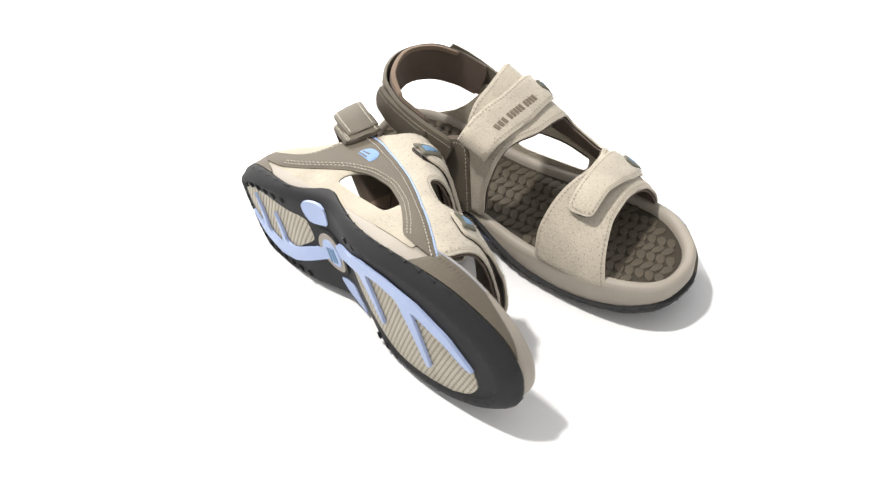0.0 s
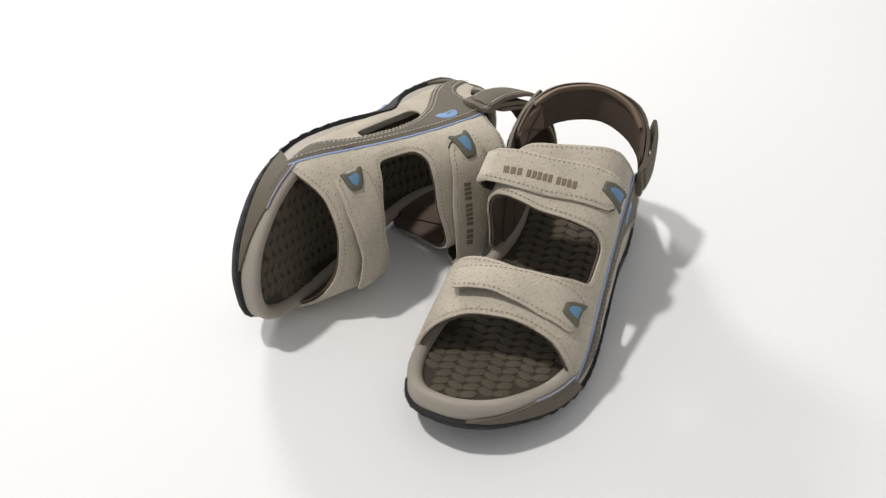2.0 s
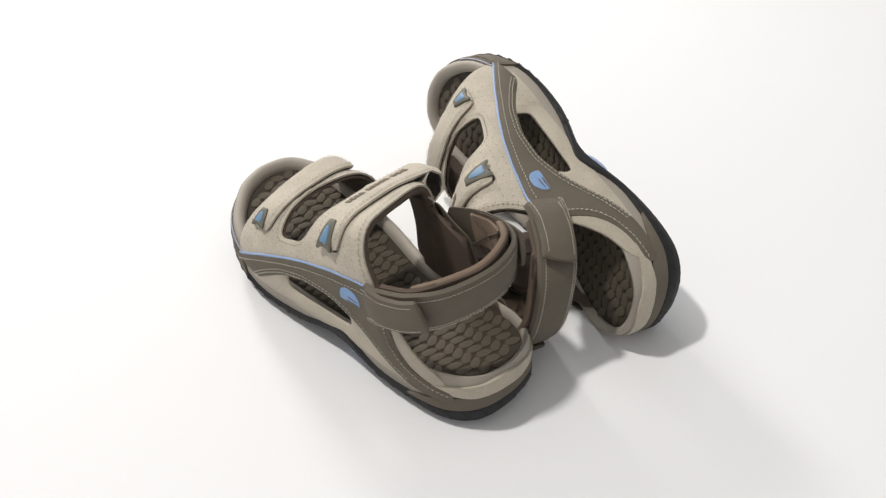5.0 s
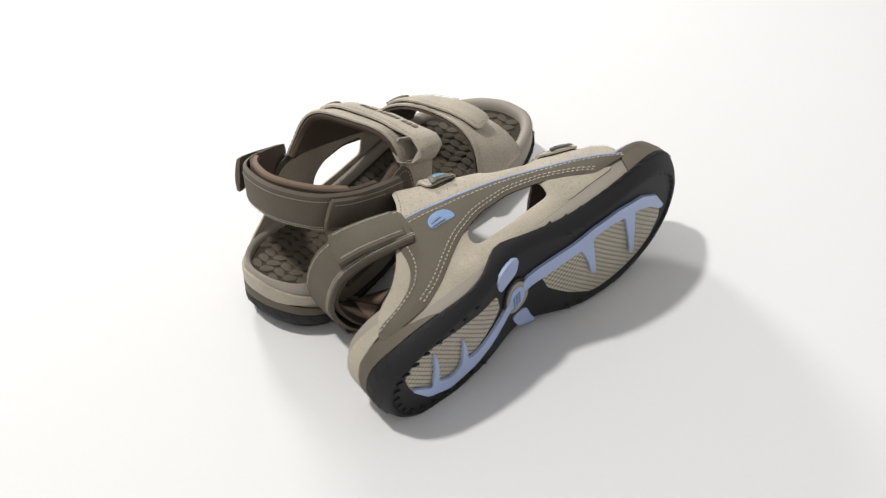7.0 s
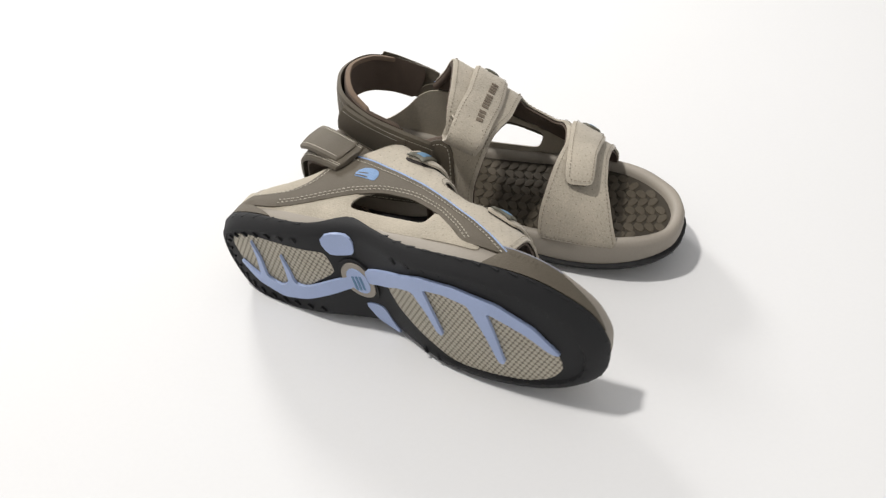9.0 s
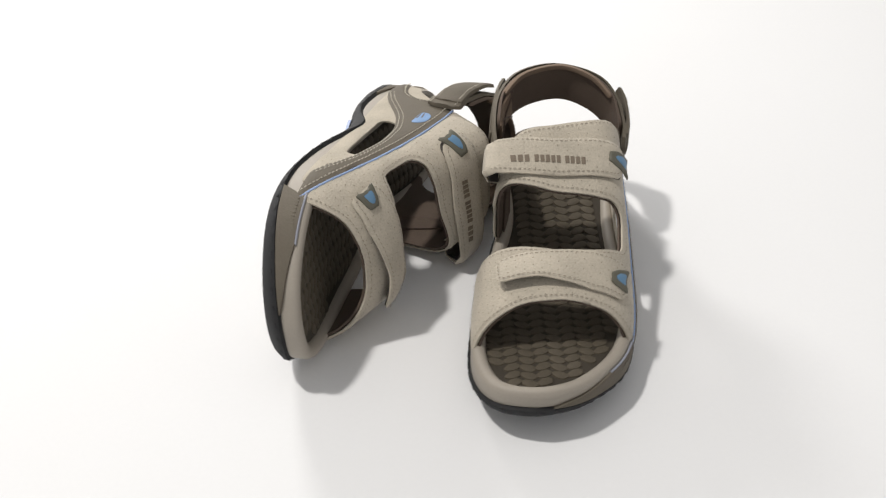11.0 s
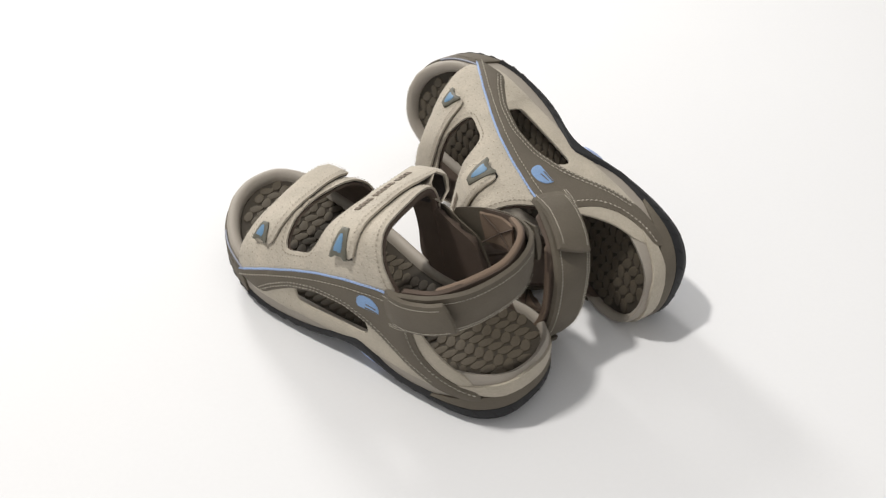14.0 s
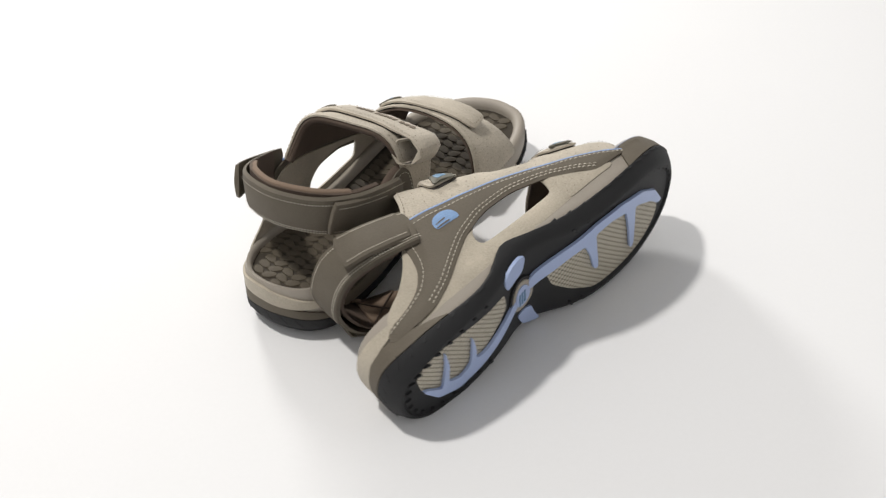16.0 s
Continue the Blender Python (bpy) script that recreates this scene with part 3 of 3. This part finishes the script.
    for t in tabs:
        tab = band("strap_tab", side, t, 0.025, 0.0032, TAUPE, strap, "taupe leather strap end with stitched edges")
        strap_thread(tab, curve(t, 14)[4:-5], (-0.0092, 0.0092), 0.0034)
    strap_thread(strap, curve([(.088, .0580, .0765)] + path[1:], 14)[1:-1], (-0.0108, -0.0125, 0.0108), 0.0038)
    rear = smooth_line(trace([(.104, "i", .034), (.110, "i", .07), (.114, "t", -.033), (.113, "t", 0), (.109, "t", .035), (.099, "o", .096), (.088, "o", .083)]), False, 0.004, 2)
    tube("collar_padding", side, on_form(rear, -0.0022), 0.0030, LINING, thing, "dark brown padded collar")

    def ridge(name, a, b, out, wide, mat, parent):
        """A small raised bar from a to b on a wall that faces out."""
        t = (b - a).normalized()
        w = t.cross(out).normalized() * wide / 2
        verts = [a - w - out * .001, a + w - out * .001, b + w - out * .001, b - w - out * .001]
        verts += [a - w * .6 + out * .0008, a + w * .6 + out * .0008, b + w * .6 + out * .0008, b - w * .6 + out * .0008]
        return mesh_object(name, [(v.x, v.y * side, v.z) for v in verts], [(4, 5, 6, 7), (0, 1, 5, 4), (1, 2, 6, 5), (2, 3, 7, 6), (3, 0, 4, 7)], mat, parent, smooth=0)

    n = len(RING)
    edge_line = inset(RING, -.0009)
    for k in range(n):
        x = RING[k].x
        if 0.085 <= x <= 0.150 or k % 2:
            continue
        t = (RING[(k + 1) % n] - RING[k - 1]).normalized()
        out = Vector((-t.y, t.x, 0))
        p, p2 = edge_line[k], edge_line[(k + 1) % n]
        ridge("wall_ridge", Vector((p.x, p.y, z_under(x) + .0066)), Vector((p2.x, p2.y, z_wall(x) - .0022)), out * 0.35, .0018, RUBBER, outsole)
    # heel counter and toe guard
    n = len(RING)
    rim_out = inset(RING, -0.0004)

    def wall(name, first, last, low, high, mat, label, thick=0.0016, fade=4, taper=True, lead=0):
        verts, faces = [], []
        ks = list(range(first, last + 1))
        rows = inset(RING, -thick)
        inner_rows = inset(RING, 0.002)
        for i, k in enumerate(ks):
            p, o, b = rim_out[k % n], rows[k % n], inner_rows[k % n]
            lo_z, hi_z = low(p.x), high(p.x)
            end = min(1.0, i / (lead or fade), (len(ks) - 1 - i) / fade if taper else 1.0)
            hi_z = lo_z + (hi_z - lo_z) * (0.04 + 0.96 * end ** 0.7)
            for q, z in ((b, lo_z), (o, lo_z), (o, lo_z * .25 + hi_z * .75), (p, hi_z), (b, hi_z)):
                verts.append((q.x, q.y * side, z))
        for i in range(len(ks) - 1):
            for j in range(5):
                a, b = i * 5 + j, i * 5 + (j + 1) % 5
                faces.append((a, b, b + 5, a + 5))
        faces += [tuple(range(5)), tuple(range(len(verts) - 5, len(verts)))]
        return mesh_object(name, verts, faces, mat, thing, label, smooth=45)

    heel_k = [k for k in range(-n // 3, n // 3) if RING[k % n].x < (0.056 if k >= 0 else 0.030)]
    strip_k = [k for k in range(-n // 3, n // 3) if RING[k % n].x < (0.060 if k >= 0 else 0.030)]
    wall("heel_counter", min(strip_k), max(strip_k), lambda x: z_wall(x) - .001, lambda x: table(x, [0, .022, .045, .09], [.0292, .0290, .0245, .0225]), TAUPE, "taupe leather strip round the heel", thick=0.0009, fade=10)
    wall("heel_wrap", min(heel_k), max(heel_k), lambda x: .0270, lambda x: z_rim(x) - .0035, SUEDE_PALE, "pale suede round the heel", thick=0.0006, fade=10)
    toe_k = [k for k in range(n // 2) if 0.224 < RING[k].x and RING[k].y > -0.030]
    wall("toe_guard", min(toe_k), max(toe_k), lambda x: z_wall(x) - .001, lambda x: max(z_wall(x) + .001, z_rim(x) - .0048), TAUPE, "taupe leather guard beside the toes", thick=0.0009, fade=max(4, len(toe_k) // 2), lead=2)
    guard_line = inset(RING, -.0006)
    for k in toe_k[2:len(toe_k) * 2 // 5]:
        for half in (0.0, 0.5):
            p = guard_line[k].lerp(guard_line[k + 1], half)
            t = (RING[k + 1] - RING[k - 1]).normalized()
            top = z_rim(p.x) - .0075
            ridge("guard_rib", Vector((p.x, p.y, top - .0050)), Vector((p.x + .0008, p.y, top)), Vector((-t.y, t.x, 0)) * 0.3, .0010, TAUPE, thing)
    edge = [Vector((inset(RING, .0004)[k].x, inset(RING, .0004)[k].y, z_rim(RING[k].x) - .0043)) for k in toe_k[:len(toe_k) * 11 // 20]]
    tube("piping", side, edge, 0.0008, TRIM, thing, "thin grey-blue piping")

    # sole inserts
    def arc(cx, cy, rx, ry, n=24, tilt=0.0):
        out = []
        for k in range(n):
            a = 2 * math.pi * k / n
            u, w = rx * math.cos(a), ry * math.sin(a)
            out.append((cx + u * math.cos(tilt) - w * math.sin(tilt), cy + u * math.sin(tilt) + w * math.cos(tilt)))
        return out
    flat_piece("forefoot_tread", side, [(.144, .0117), (.160, .0209), (.184, .0295), (.209, .0275), (.236, .0175), (.255, .0005), (.267, -.0205), (.268, -.0370), (.258, -.0470), (.236, -.0520), (.208, -.0500), (.186, -.0430), (.165, -.0247), (.149, -.0069)], 0.0021, 0.0022, POD, outsole, "beige honeycomb tread")
    flat_piece("heel_tread", side, [(.0192, .034), (.028, .044), (.045, .045), (.072, .041), (.102, .036), (.104, .017), (.076, .002), (.058, -.003), (.034, .001), (.021, .016)], 0.0021, 0.0022, POD, outsole, "beige honeycomb tread")
    flat_piece("blue_blade", side, [(.128, .0210), (.142, .0260), (.156, .0316), (.184, .0380), (.209, .0355), (.236, .0235), (.256, .0040), (.270, -.0225), (.264, -.0205), (.250, -.0025), (.236, .0095), (.2275, .0155), (.229, -.0065), (.2300, -.0345), (.2258, -.0345), (.222, -.0085), (.216, .0205), (.200, .0270), (.1835, .0272), (.186, .0035), (.1880, -.0165), (.1840, -.0165), (.180, .0035), (.1735, .0225), (.161, .0205), (.145, .0128), (.128, .0080)],
               -0.0006, 0.0022, BLUE_SOLE, outsole, "pale blue rubber blade", step=0.003)
    flat_piece("blue_blade", side, [(.1157, .004), (.0945, -.003), (.0716, -.0105), (.0496, -.0125), (.0316, -.002), (.0205, .018), (.0235, .018), (.0357, .0045), (.0405, .024), (.0425, .0426), (.0440, .024), (.0415, .006), (.052, -.001), (.0615, .004), (.0640, .018), (.0655, .0335), (.0675, .018), (.0670, .004), (.0755, .0026), (.094, .0090), (.1145, .0145)],
               -0.0006, 0.0022, BLUE_SOLE, outsole, "pale blue rubber blade", step=0.003)
    flat_piece("blue_patch", side, [(.1055, .0335), (.1020, .0490), (.107, .0530), (.121, .0530), (.1275, .0495), (.1235, .0325), (.116, .0335), (.110, .0335)], 0.0012, 0.0022, BLUE_SOLE, outsole, "pale blue rubber patch")
    flat_piece("blue_patch", side, [(.116, -.0126), (.131, -.0150), (.134, -.028), (.139, -.041), (.128, -.036), (.1216, -.030)], 0.0012, 0.0022, BLUE_SOLE, outsole, "pale blue rubber patch")
    disc = flat_piece("disc", side, arc(.1205, .0105, .0135, .0205, 24, 0.2), 0.0008, 0.0026, RUBBER, outsole, "round sole button", step=0.003)
    flat_piece("disc_face", side, arc(.1205, .0105, .0112, .0172, 24, 0.2), -0.0004, 0.0022, MIDSOLE, disc, "beige button face", step=0.003)
    flat_piece("disc_mark", side, arc(.1205, .0105, .0078, .0125, 18, 0.2), -0.0024, 0.0008, BLUE_SOLE, disc, step=0.002)
    for k in range(3):
        flat_piece("disc_line", side, [(.1165 + .0028 * k, .002), (.1180 + .0028 * k, .002), (.1180 + .0028 * k, .015), (.1165 + .0028 * k, .015)], -0.0030, 0.0006, BLUE_DEEP, disc, step=0.01, rounds=0)
    # tread bars along the sole's edge
    n = len(RING)
    edge_in, edge_deep = inset(RING, .0078), inset(RING, .0112)
    for k in range(0, n, 2):
        t = (RING[(k + 1) % n] - RING[k - 1]).normalized()
        p, pn = edge_in[k], edge_deep[k] + t * 0.0022
        if 0.085 < p.x < 0.16:
            continue
        t, deep = t * 0.0012, (0.0024 if p.x > 0.15 else 0.0017)
        flat_piece("tread_bar", side, [p - t, p + t, pn + t * 0.7, pn - t * 0.7], 0.0, deep, RUBBER, outsole, step=0.02, rounds=0)
    return thing, footbed


def lay_lugs(side, footbed, meshes):
    """Braided pads over the footbed, row by row."""
    edge = lip_inset(.0152)
    row, y = 0, -0.056
    while y < 0.056:
        x = 0.010 + (row % 2) * 0.0012
        while x < 0.285:
            p = Vector((x, y))
            if inside(p, edge):
                ob = new("footbed_lug", meshes[row % 2])
                ob.parent = footbed
                slope = (z_rim(x + .002) - z_rim(x - .002)) / .004
                ob.matrix_basis = Matrix.Translation((x, y * side, z_rim(x) - .0066)) @ Matrix.Rotation(-math.atan(slope), 4, "Y")
            x += 0.0076
        y += 0.0102
        row += 1


upright, bed_a = sandal(1, "taupe and beige hiking sandal standing upright on white paper")
leaning, bed_b = sandal(-1, "taupe and beige hiking sandal lying on its side against its twin")
for s, b in ((1, bed_a), (-1, bed_b)):
    lay_lugs(s, b, [lug_mesh(radians(27), s), lug_mesh(radians(-27), s)])

# ---- the pair turns together on its hidden plate ----
UPRIGHT = pose(0.068, 0.125, 0.0018, 0, 0, -90)
LEANING = Matrix(((-0.3287, 0.0508, 0.9431, -0.0471), (-0.9206, -0.2404, -0.3079, 0.1643), (0.2111, -0.9693, 0.1258, 0.0128), (0, 0, 0, 1)))
TURN_T = [-1, -.5, 0, .5, 1, 1.5, 2, 2.5, 3, 3.5, 4, 5.25, 6.5, 7, 7.5, 8, 8.5, 9.75, 11, 11.5, 12, 12.5, 13, 13.5, 14, 14.5, 15, 15.5, 16, 16.5, 17]
TURN_D = [94.8, 76.6, 58.2, 39.6, 20.8, 2.0, -16.8, -35.8, -54.5, -73.2, -92.0, -141.5, -192.2, -210.8, -228.6, -245.7, -262.6, -308, -358.3, -379.7, -401.2, -422.7, -443.8, -464.4, -485.1, -505.9, -526.7, -547.6, -568.2, -588.8, -609.4]


def turning(t):
    return table(t, TURN_T, TURN_D)


def motions():
    steps = [0.2 * k for k in range(81)]
    walk(upright, [(t, pose(0, 0, 0, 0, 0, turning(t)) @ UPRIGHT) for t in steps])
    walk(leaning, [(t, pose(0, 0, 0, 0, 0, turning(t)) @ LEANING) for t in steps])


motions()
